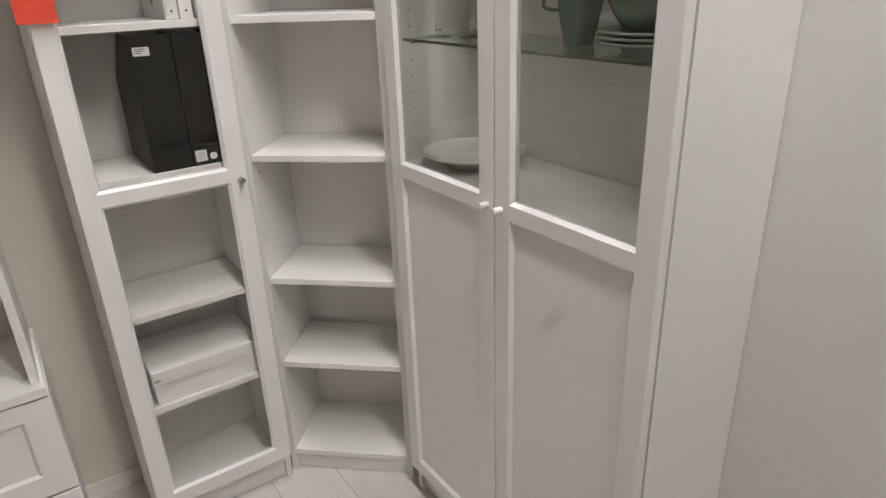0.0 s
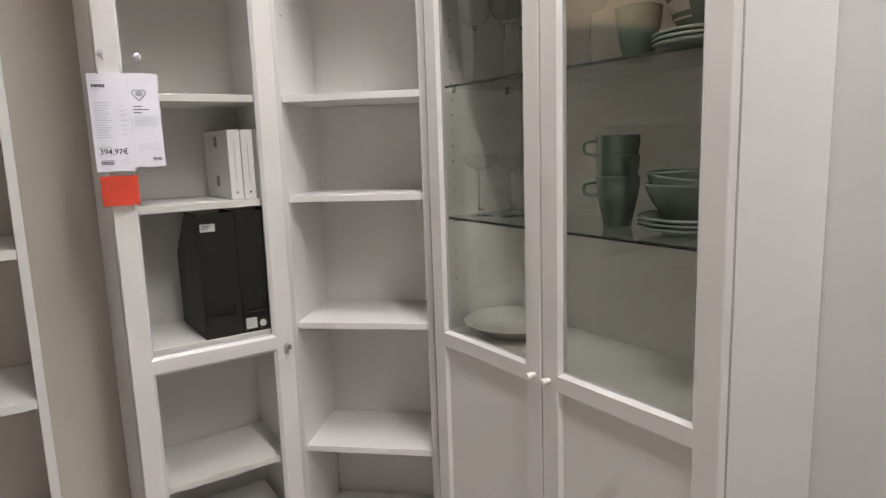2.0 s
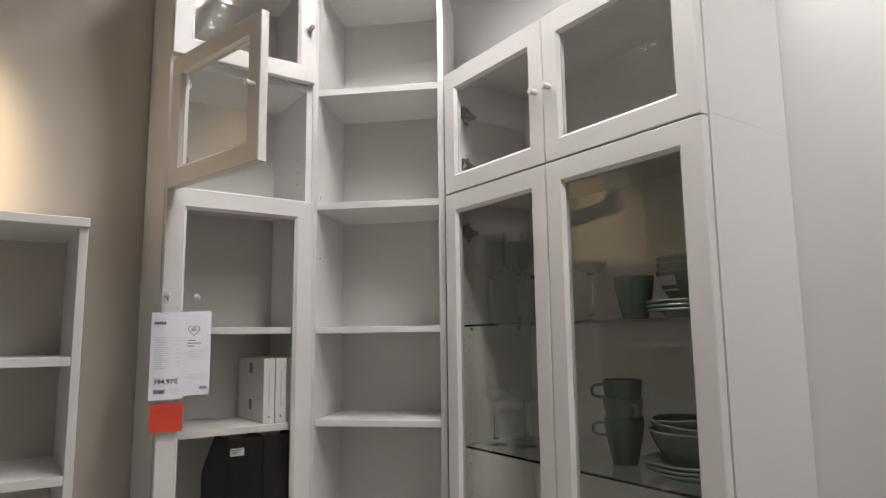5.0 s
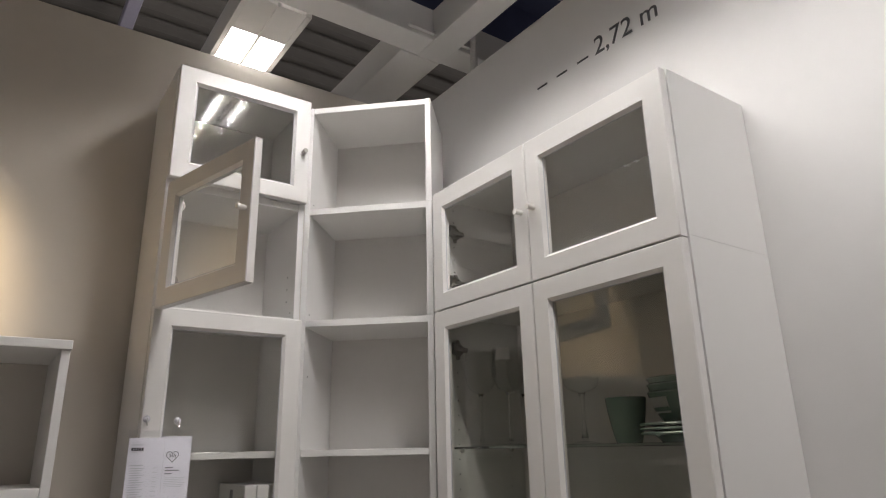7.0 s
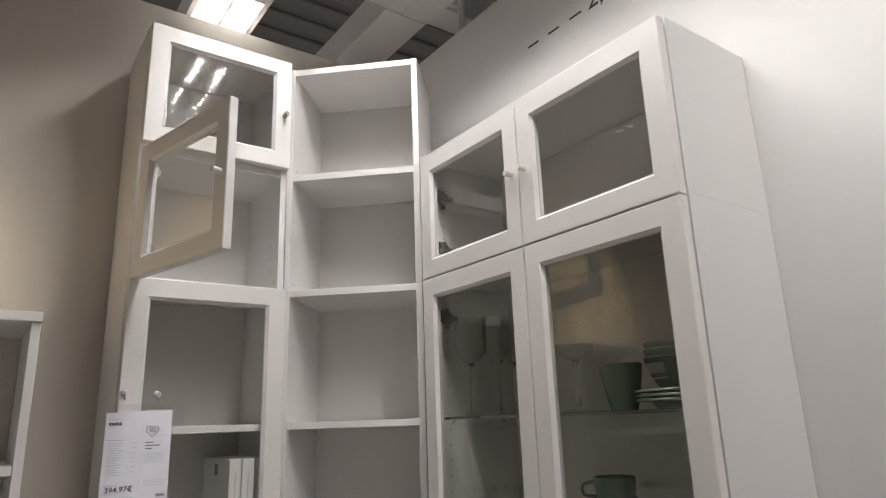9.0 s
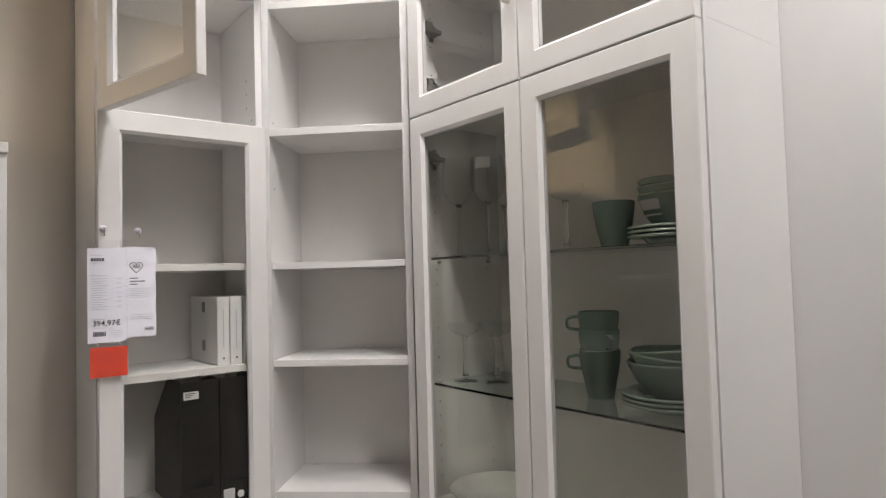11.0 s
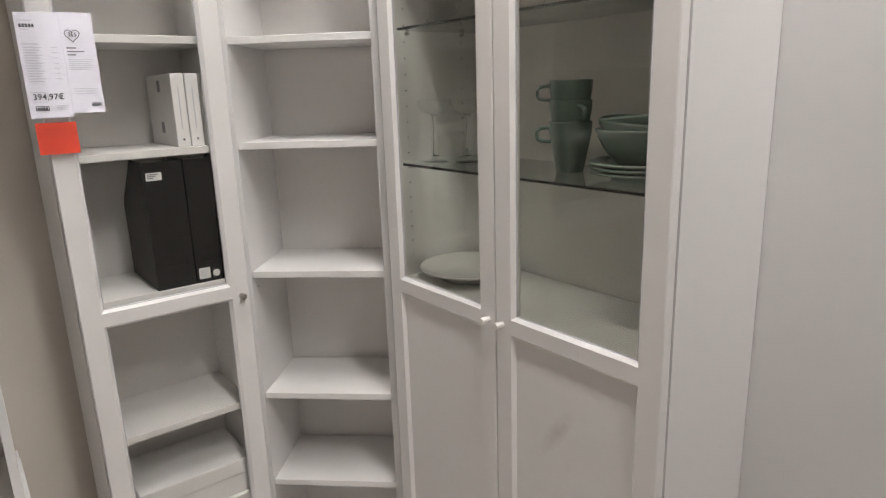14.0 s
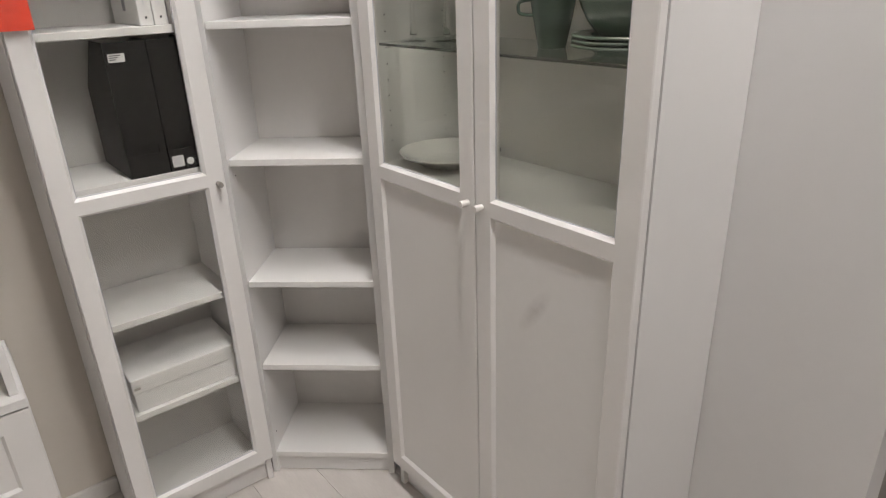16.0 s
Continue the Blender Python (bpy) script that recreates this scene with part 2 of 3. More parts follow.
floor = solid("floor", boxed(-1.975, 2.6, -5.3, 0.1, -0.08, -0.006), JOINT, "pale whitewashed wood-look plank floor", "floor", "structure")

# height mark on the wall
WALL_TEXT = Matrix(((0, 0, -1, 0), (-1, 0, 0, 0), (0, 1, 0, 0), (0, 0, 0, 1)))
mark = thing("height_mark", "black height mark lettered on the white wall", "wall lettering", kind="structure")
lettering("2,72 m", INK, mark, 0.215, Matrix.Translation((X_WALL - 0.0008, -0.985, 2.719)) @ WALL_TEXT)
for k in range(3):
    y = -0.746 - 0.0850 * k
    part("dash", boxed(X_WALL - 0.0012, X_WALL - 0.0002, y - 0.044, y, 2.727, 2.733), INK, mark)

# ---- open ceiling ----
ZB = 3.06
grid = bmesh.new()
add_box(grid, -0.142, -0.034, -5.0, -0.281, ZB, ZB + 0.13, 0.003)
add_box(grid, -0.212, -0.040, -0.278, 3.2, ZB, ZB + 0.13, 0.003)
for y in (-0.39, -1.78, -3.2):
    add_box(grid, -2.4, 0.35, y, y + 0.11, ZB + 0.004, ZB + 0.134, 0.003)
add_box(grid, -0.25, 0.02, -0.405, -0.391, ZB + 0.02, ZB + 0.03)
solid("ceiling", grid, BEAM, "open white lattice of ceiling box beams", "ceiling", "structure")
solid("ceiling_post", rod((0.03, -0.405, H_WALL), (0.03, -0.405, 3.2), 0.014), BEAM, "short white post on the wall top", "post", "structure")

deck = solid("roof_deck", boxed(-3.2, 2.2, 0.52, 4.2, 4.071, 4.09), DECK, "dark grey corrugated steel roof deck", "roof deck", "structure")
rib = finish(boxed(-3.2, 2.2, 0, 0.105, 4.048, 4.070, bevel=0.009), "deck_rib", DECK)
for k in range(19):
    ob = new("deck_rib", rib)
    ob.parent = deck
    ob.location = (0, 0.53 + 0.19 * k, 0)
void = bmesh.new()
add_box(void, -3.2, 2.2, -4.0, 0.48, 4.3, 4.4)
add_box(void, -3.2, 2.2, 0.48, 0.50, 4.0, 4.4)
solid("roof_void", void, NAVY, "dark navy roof space above the lattice", "roof", "structure")
solid("roof_joist", boxed(-1.0, -0.94, -2, 5.9, 3.72, 3.80, bevel=0.004), LILAC, "lilac-grey painted steel joist under the deck", "joist", "structure")
solid("roof_conduit", rod((0.2, 0.25, 4.2), (2.0, 0.1, 4.2), 0.02), LILAC, "thin grey conduit under the roof", "conduit", "structure")


def ceiling_light(x0, y0, y1, cells, label):
    """A twin-row luminaire hung between the beams, its louvre cells lit."""
    x1 = x0 + 0.19
    lamp = thing("ceiling_light", label, "ceiling light", group="ceiling lights")
    body = bmesh.new()
    add_box(body, x0 - 0.02, x0, y0, y1, ZB - 0.02, ZB + 0.10, 0.002)
    add_box(body, x1, x1 + 0.02, y0, y1, ZB - 0.02, ZB + 0.10, 0.002)
    add_box(body, x0, x1, y0, y1, ZB + 0.07, ZB + 0.10, 0.002)
    add_box(body, (x0 + x1) / 2 - 0.008, (x0 + x1) / 2 + 0.008, y0, y1, ZB - 0.003, ZB + 0.069)
    part("housing", body, BEAM, lamp)
    # unseen glowing strip on the lid, added to light the roof deck
    part("uplight", boxed(x0 + 0.01, x1 - 0.01, y0 + 0.02, y1 - 0.02, ZB + 0.101, ZB + 0.106), GLOW_UP, lamp, "unseen glowing strip added to light the roof deck")
    step = (y1 - y0) / cells
    for row in (0, 1):
        a = x0 + 0.006 + row * 0.098
        # added black baffle over the cells, keeps the housing from glowing
        part("louvre_tray", boxed(a, a + 0.08, y0 + 0.004, y1 - 0.004, ZB + 0.037, ZB + 0.043), GLOW_DAMPER, lamp, "black baffle added to damp the glow between cells")
        for k in range(cells):
            c = y0 + (k + 0.5) * step
            part("lamp_cell", boxed(a + 0.027, a + 0.053, c - 0.0035, c + 0.0035, ZB + 0.021, ZB + 0.029), GLOW, lamp, "glowing louvre cell")
            part("louvre_blade", boxed(a, a + 0.08, c + step / 2 - 0.002, c + step / 2 + 0.002, ZB + 0.010, ZB + 0.036), GLOW_DAMPER, lamp)
    return lamp


ceiling_light(-0.70, -1.70, -0.50, 26, "white twin-row louvred ceiling light, switched on")
ceiling_light(-0.70, -3.12, -1.92, 26, "white twin-row louvred ceiling light, switched on")
lamp = thing("ceiling_light", "white twin-row ceiling light with bright diffusers above the cabinet", "ceiling light", group="ceiling lights")
body = bmesh.new()
add_box(body, -0.79, -0.77, -0.272, 0.9, ZB - 0.005, ZB + 0.10, 0.002)
add_box(body, -0.58, -0.56, -0.272, 0.9, ZB - 0.005, ZB + 0.10, 0.002)
add_box(body, -0.77, -0.58, -0.272, -0.075, ZB - 0.002, ZB + 0.02, 0.002)
add_box(body, -0.77, -0.58, -0.07, 0.9, ZB + 0.06, ZB + 0.08)
add_box(body, -0.680, -0.670, -0.272, 0.9, ZB - 0.006, ZB + 0.05)
part("housing", body, BEAM, lamp)
# same added strip, out of sight on this housing
part("uplight", boxed(-0.76, -0.59, -0.26, 0.88, ZB + 0.081, ZB + 0.086), GLOW_UP, lamp, "unseen glowing strip added to light the roof deck")
for a in (-0.768, -0.668):
    part("diffuser", boxed(a, a + 0.086, -0.07, 0.155, ZB + 0.004, ZB + 0.02, bevel=0.002), GLOW_SOFT, lamp, "bright lit diffuser")
    part("end_reflector", boxed(a, a + 0.086, 0.160, 0.88, ZB + 0.004, ZB + 0.02, bevel=0.002), BEAM, lamp)

spot_light = thing("track_spotlight", "small dark warm-lit spotlight under the ceiling lattice", "spotlight")
part("can", lathe([(0.0, 0.09), (0.03, 0.09), (0.034, 0.085), (0.034, 0.0), (0.030, 0.0), (0.030, 0.03), (0, 0.03)], 24, None, look((-1.56, -0.955, 2.917), (-1.57, 0, 2.32))), DARK, spot_light)
part("track", boxed(-1.58, -1.54, -1.66, -0.40, 3.04, 3.06), DARK, spot_light)
part("stem", rod((-1.56, -0.99, 2.945), (-1.56, -0.99, 3.045), 0.01), DARK, spot_light)

twin = thing("twin_spotlight", "small white twin spotlight, switched on, under the ceiling lattice", "spotlight")
part("rail", boxed(-1.765, -1.735, -0.37, 0.20, 3.044, 3.0635), BEAM, twin)
for y in (-0.20, -0.14):
    part("head", lathe([(0, 0.05), (0.020, 0.05), (0.024, 0.045), (0.024, 0.0), (0.021, 0.0), (0.021, 0.008), (0, 0.008)], 20, None, Matrix.Translation((-1.75, y, 2.994))), BEAM, twin, "", True)
    part("bulb", lathe([(0, 0.0), (0.016, 0.0), (0.018, 0.006), (0, 0.006)], 16, None, Matrix.Translation((-1.75, y, 2.995))), BULB, twin, "glowing bulb")

# ---- bookcases ----
T = 0.018
DEPTH = 0.268


def door_frame(w, z0, z1, openings, s=0.045):
    """A lacquered door frame with a chamfer round each opening; its front is at y = 0, its back at y = 0.02."""
    bm = bmesh.new()
    c, d, o = 0.007, 0.008, 0.002

    def quad(*p):
        bm.faces.new([bm.verts.new(q) for q in p])

    X = [o, s, w - s, w - o]
    Z = [z0 + o] + [z for ab in openings for z in ab] + [z1 - o]
    quad((X[0], 0, Z[0]), (X[1], 0, Z[0]), (X[1], 0, Z[-1]), (X[0], 0, Z[-1]))
    quad((X[2], 0, Z[0]), (X[3], 0, Z[0]), (X[3], 0, Z[-1]), (X[2], 0, Z[-1]))
    for a, b in zip(Z[0::2], Z[1::2]):
        quad((X[1], 0, a), (X[2], 0, a), (X[2], 0, b), (X[1], 0, b))
    for a, b in openings:
        outer = [(s, 0, a), (w - s, 0, a), (w - s, 0, b), (s, 0, b)]
        inner = [(s + c, d, a + c), (w - s - c, d, a + c), (w - s - c, d, b - c), (s + c, d, b - c)]
        back = [(x, 0.02, z) for x, _, z in inner]
        for k in range(4):
            j = (k + 1) % 4
            quad(outer[k], outer[j], inner[j], inner[k])
            quad(inner[k], inner[j], back[j], back[k])
    front = [(o, 0, z0 + o), (w - o, 0, z0 + o), (w - o, 0, z1 - o), (o, 0, z1 - o)]
    edge = [(0, o, z0), (w, o, z0), (w, o, z1), (0, o, z1)]
    rear = [(x, 0.02, z) for x, _, z in edge]
    for k in range(4):
        j = (k + 1) % 4
        quad(edge[k], edge[j], front[j], front[k])
        quad(rear[k], rear[j], edge[j], edge[k])
    Zb = [z0] + [z for a, b in openings for z in (a + c, b - c)] + [z1]
    quad((0, 0.02, z0), (0, 0.02, z1), (s + c, 0.02, z1), (s + c, 0.02, z0))
    quad((w - s - c, 0.02, z0), (w - s - c, 0.02, z1), (w, 0.02, z1), (w, 0.02, z0))
    for a, b in zip(Zb[0::2], Zb[1::2]):
        quad((s + c, 0.02, a), (s + c, 0.02, b), (w - s - c, 0.02, b), (w - s - c, 0.02, a))
    bmesh.ops.remove_doubles(bm, verts=bm.verts[:], dist=1e-5)
    bmesh.ops.recalc_face_normals(bm, faces=bm.faces[:])
    return bm


SCUFFED = node_material("scuffed_lacquer", (0.80, 0.785, 0.765), 0.4, vary=0.03, scale=3, bump=0.05, bump_scale=320)


def add_scuff(mat, centre, size, dark):
    n, lk = mat.node_tree.nodes, mat.node_tree.links
    p = n["Principled BSDF"]
    src = p.inputs["Base Color"].links[0].from_socket
    co = n.new("ShaderNodeTexCoord")
    mp = n.new("ShaderNodeMapping")
    mp.vector_type = "TEXTURE"
    mp.inputs["Location"].default_value = centre
    mp.inputs["Rotation"].default_value = (0, radians(35), 0)
    mp.inputs["Scale"].default_value = size
    ball = n.new("ShaderNodeTexGradient")
    ball.gradient_type = "SPHERICAL"
    blot = n.new("ShaderNodeTexNoise")
    blot.inputs["Scale"].default_value = 38
    mul = n.new("ShaderNodeMath")
    mul.operation = "MULTIPLY"
    mix = n.new("ShaderNodeMix")
    mix.data_type = "RGBA"
    mix.inputs["B"].default_value = (*dark, 1)
    lk.new(co.outputs["Object"], mp.inputs["Vector"])
    lk.new(mp.outputs["Vector"], ball.inputs["Vector"])
    lk.new(co.outputs["Object"], blot.inputs["Vector"])
    lk.new(ball.outputs["Fac"], mul.inputs[0])
    lk.new(blot.outputs["Fac"], mul.inputs[1])
    lk.new(mul.outputs[0], mix.inputs["Factor"])
    lk.new(src, mix.inputs["A"])
    lk.new(mix.outputs["Result"], p.inputs["Base Color"])


add_scuff(SCUFFED, (0.165, 0.009, 0.845), (0.022, 0.05, 0.075), (0.50, 0.46, 0.43))


def door(parent, w, z0, z1, openings, panels=(), m=Matrix(), knob=None, knob_mat=None, knob_label="", label="", glass=None):
    ob = part("door", door_frame(w, z0, z1, openings), LACQUER, parent, label)
    ob.matrix_basis = m
    s = 0.045
    for k, (a, b) in enumerate(openings):
        if k in panels:
            part("panel", boxed(s + 0.004, w - s - 0.004, 0.0085, 0.016, a + 0.004, b - 0.004), SCUFFED if m.translation.x > 0.3 else LACQUER, ob)
        else:
            pane = part("glass_pane", boxed(s + 0.003, w - s - 0.003, 0.011, 0.015, a + 0.003, b - 0.003), glass or GLASS, ob, "clear glass pane")
            pane.visible_shadow = glass is None
            bead = bmesh.new()
            i, t = s + 0.007, 0.0016
            for q in ((i, i + t, a + 0.007, b - 0.007), (w - i - t, w - i, a + 0.007, b - 0.007), (i, w - i, a + 0.007, a + 0.007 + t), (i, w - i, b - 0.007 - t, b - 0.007)):
                add_box(bead, q[0], q[1], 0.0085, 0.0105, q[2], q[3])
            part("glazing_seal", bead, GREY_INK, ob, "thin grey glazing seal")
    if knob:
        x, z = knob
        kb = lathe([(0, 0), (0.0062, 0), (0.0066, 0.002), (0.0074, 0.020), (0.0066, 0.022), (0, 0.0224)], 20, None, Matrix.Translation((x, 0, z)) @ pose(0, 0, 0, 90))
        part("knob", kb, knob_mat or KNOB_W, ob, knob_label, True)
    return ob


def hinge(parent, x, z, flip=1):
    bm = bmesh.new()
    turn = pose(0, 0, 0, 0, 90 * flip)
    lathe([(0, 0), (0.017, 0), (0.017, 0.007), (0.015, 0.009), (0.012, 0.009), (0.011, 0.006), (0, 0.006)], 20, bm, Matrix.Translation((x, 0.040, z)) @ turn)
    add_box(bm, min(x, x + flip * 0.015), max(x, x + flip * 0.015), 0.018, 0.066, z - 0.006, z + 0.006, 0.002)
    add_box(bm, min(x, x + flip * 0.005), max(x, x + flip * 0.005), 0.034, 0.046, z - 0.027, z + 0.027, 0.002)
    lathe([(0, 0.0), (0.016, 0.0), (0.017, 0.004), (0.017, 0.012), (0, 0.012)], 18, bm, Matrix.Translation((x + flip * 0.022, 0.012, z)) @ pose(0, 0, 0, 90))
    part("hinge", bm, HINGE, parent, "steel cabinet hinge")


def holes(parent, x, face, columns, z0, z1, step):
    bm = bmesh.new()
    z = z0
    while z < z1:
        for y in columns:
            lathe([(0, 0), (0.0021, 0), (0.0021, 0.0006)], 8, bm, Matrix.Translation((x, y, z)) @ pose(0, 0, 0, 0, face * 90))
        z += step
    return tagged(part("peg_holes", bm, HOLE, parent, "rows of small dark shelf-pin holes"), kind="stuff")


def carcass(name, label, m, w, z0, z1, shelves, base, group, d=DEPTH):
    """An open cabinet box of white foil: sides, top, back, shelves and, on the floor, a set-back plinth."""
    ob = thing(name, label, "bookcase", m, group)
    b = 0.0012
    part("side_panel", boxed(0, T, 0, d, z0, z1, bevel=0.0005), FOIL, ob)
    part("side_panel", boxed(w - T, w, 0, d, z0, z1, bevel=0.0005), FOIL, ob)
    part("top", boxed(T, w - T, 0.002, d - 0.0005, z1 - 0.020, z1, bevel=b), SHELF, ob)
    part("back_panel", boxed(T, w - T, d - 0.005, d - 0.001, z0, z1 - 0.0201), BACKING, ob)
    for z in shelves:
        part("shelf", boxed(T + 0.0008, w - T - 0.0008, 0.006, d - 0.0105, z - T, z, bevel=b), SHELF, ob)
    if base:
        part("bottom", boxed(T, w - T, 0.002, d - 0.006, 0.062, 0.080, bevel=b), SHELF, ob)
        part("plinth", boxed(T, w - T, 0.014, 0.030, 0.002, 0.0615, bevel=b), FOIL, ob)
    return ob


SHELVES = (0.408, 0.688, 1.048, 1.395, 1.656)
M_LEFT = pose(-0.962, -0.284, 0)
M_MID = pose(-0.551, -0.260, 0, 0, 0, -43)
M_RIGHT = pose(-0.262, -0.5745, 0, 0, 0, -90)
W1 = 0.397
LOW = (0.095, 2.0125)
GLASS_LOW = [(0.140, 0.998), (1.030, 1.967)]
PANEL_LOW = [(0.140, 1.019), (1.051, 1.967)]

# narrow cabinet with a glass door
left = carcass("bookcase", "tall narrow white bookcase with a closed glazed door", M_LEFT, 0.40, 0, 2.02, SHELVES, True, "corner bookcase units")
door(left, W1, *LOW, GLASS_LOW, m=pose(0.0015, -0.0245, 0), knob=(W1 - 0.020, 1.003), knob_mat=STEEL, knob_label="small grey metal knob", label="white framed door with two glass panes", glass=GLASS_CLEAR)
for z in (0.35, 1.85):
    hinge(left, T, z)
ext = carcass("height_extension", "white top cabinet with its glass door standing open", M_LEFT, 0.40, 2.0202, 2.37, (), False, "height extension units")
OPEN = pose(0.002, -0.026, -0.017, 0, 0, -75)
door(ext, W1, 2.022, 2.366, [(2.067, 2.321)], m=OPEN, knob=(W1 - 0.021, 2.195), label="open white framed glass door", glass=GLASS_CLEAR)
for z in (2.09, 2.30):
    hinge(ext, T, z)
holes(ext, 0.40 - T - 0.0002, -1, (0.028,), 2.041, 2.05, 0.1)
holes(ext, 0.40 - T - 0.0002, -1, (0.060,), 2.08, 2.19, 0.0375)
ext = carcass("height_extension", "white topmost cabinet with a closed glass door", M_LEFT, 0.40, 2.3702, 2.72, (), False, "height extension units")
door(ext, W1, 2.372, 2.717, [(2.417, 2.672)], m=pose(0.0015, -0.0245, 0), knob=(W1 - 0.020, 2.535), knob_mat=STEEL, knob_label="small grey metal knob", label="closed white framed glass door", glass=GLASS_CLEAR)

# open corner unit
mid = carcass("bookcase", "tall narrow open white corner bookcase with empty shelves", M_MID, 0.40, 0, 2.02, SHELVES, True, "corner bookcase units")
holes(mid, T + 0.0002, 1, (0.035,), 1.86, 1.87, 0.1)
holes(mid, T + 0.0002, 1, (0.03,), 0.14, 0.15, 0.1)
holes(mid, T + 0.0002, 1, (0.04,), 0.995, 1.0, 0.1)
for a, b in ((2.0202, 2.37), (2.3702, 2.72)):
    ext = carcass("height_extension", "open empty white top unit of the corner bookcase", M_MID, 0.40, a, b, (), False, "height extension units")
    holes(ext, T + 0.0002, 1, (0.03,), a + 0.022, a + 0.03, 0.1)

# wide cabinet with panel and glass doors
right = carcass("bookcase", "tall wide white bookcase with closed half-glazed double doors", M_RIGHT, 0.80, 0, 2.02, (1.048,), True, "corner bookcase units")
for k in (0, 1):
    door(right, W1, *LOW, PANEL_LOW, panels=(0,), m=pose(0.0015 + 0.4 * k, -0.0245, 0), knob=(0.020 if k else W1 - 0.020, 1.036), knob_label="small white knob", label="white door with a lower panel and an upper glass pane")
for z in (1.339, 1.656):
    g = part("glass_shelf", boxed(T + 0.001, 0.80 - T - 0.001, 0.012, DEPTH - 0.010, z - 0.006, z, bevel=0.0006), SHELF_GLASS, right, "green-edged glass shelf")
    g.visible_shadow = False
    for x in (T, 0.80 - T):
        for y in (0.045, 0.215):
            part("shelf_pin", rod((x - 0.002, y, z - 0.011), (x + 0.010 if x < 0.4 else x - 0.010, y, z - 0.011), 0.0045, 10), STEEL, right, "small steel shelf pin")
holes(right, T + 0.0002, 1, (0.038, 0.215), 1.10, 1.96, 0.0375)
holes(right, 0.80 - T - 0.0002, -1, (0.038, 0.215), 1.10, 1.96, 0.0375)
for z in (0.35, 1.912):
    hinge(right, T, z)
    hinge(right, 0.80 - T, z, -1)
ext = carcass("height_extension", "wide white top cabinet with closed glass double doors", M_RIGHT, 0.80, 2.0202, 2.37, (), False, "height extension units")
for k in (0, 1):
    door(ext, W1, 2.016, 2.366, [(2.061, 2.315)], m=pose(0.0015 + 0.4 * k, -0.0245, 0), knob=(0.020 if k else W1 - 0.020, 2.190), knob_label="small white knob", label="white framed glass door", glass=GLASS_CLEAR)
for z in (2.10, 2.25):
    hinge(ext, T, z)
    hinge(ext, 0.80 - T, z, -1)
holes(ext, T + 0.0002, 1, (0.038, 0.215), 2.06, 2.34, 0.0375)

# bookcase with a drawer base, along the same wall
side = thing("open_bookcase", "white open bookcase with a drawer base against the wall", "bookcase", pose(-1.866, -0.332, 0))
part("side_panel", boxed(0, 0.019, 0, 0.318, 0.624, 1.886, bevel=0.0015), FOIL, side)
part("side_panel", boxed(0.716, 0.735, 0, 0.318, 0.624, 1.886, bevel=0.0015), FOIL, side)
part("top", boxed(-0.002, 0.737, -0.010, 0.320, 1.8865, 1.908, bevel=0.002), SHELF, side)
part("back_panel", boxed(0.0195, 0.7155, 0.310, 0.316, 0.624, 1.886), SIDE_BACK, side, "greige back board")
for z in (1.004, 1.331, 1.590):
    part("shelf", boxed(0.0195, 0.7155, 0.003, 0.309, z - 0.021, z, bevel=0.0015), SHELF, side)
part("ledge", boxed(-0.006, 0.744, -0.030, 0.320, 0.600, 0.6235, bevel=0.002), SHELF, side)
part("base_body", boxed(0.0, 0.747, -0.006, 0.318, 0.0, 0.5995, bevel=0.002), FOIL, side)
for a, b in ((0.030, 0.322), (0.328, 0.594)):
    front = part("drawer", door_frame(0.744, a, b, [(a + 0.060, b - 0.046)], 0.064), LACQUER, side, "white framed drawer front")
    front.matrix_basis = pose(0.0015, -0.0265, 0)
    part("panel", boxed(0.068, 0.676, 0.0085, 0.016, a + 0.064, b - 0.050), LACQUER, front)

# ---- things behind the glass ----
Z_LOW, Z_MID, Z_TOP = 1.048, 1.339, 1.656


def plate(x, y, z, r, mat, label, group="", rim=0.019):
    ob = thing("plate", label, "plate", pose(x, y, z), group)
    p = [(0, 0.003), (r * 0.50, 0.003), (r * 0.52, 0.0), (r * 0.57, 0.0), (r * 0.60, 0.004), (r * 0.68, 0.011), (r * 0.72, 0.0135), (r * 0.985, rim - 0.0045), (r, rim - 0.002), (r * 0.985, rim), (r * 0.73, 0.0175), (r * 0.69, 0.0155), (r * 0.62, 0.0085), (r * 0.56, 0.0065), (0, 0.006)]
    part("dish", lathe(p, 64), mat, ob, "", True)
    if mat == CELADON:
        part("rim", lathe([(r * 0.98, rim + 0.0002), (r * 0.986, rim + 0.0006), (r + 0.0007, rim - 0.0019), (r * 0.99, rim - 0.0046)], 64), RIM, ob, "paler glazed rim", True)
    return ob


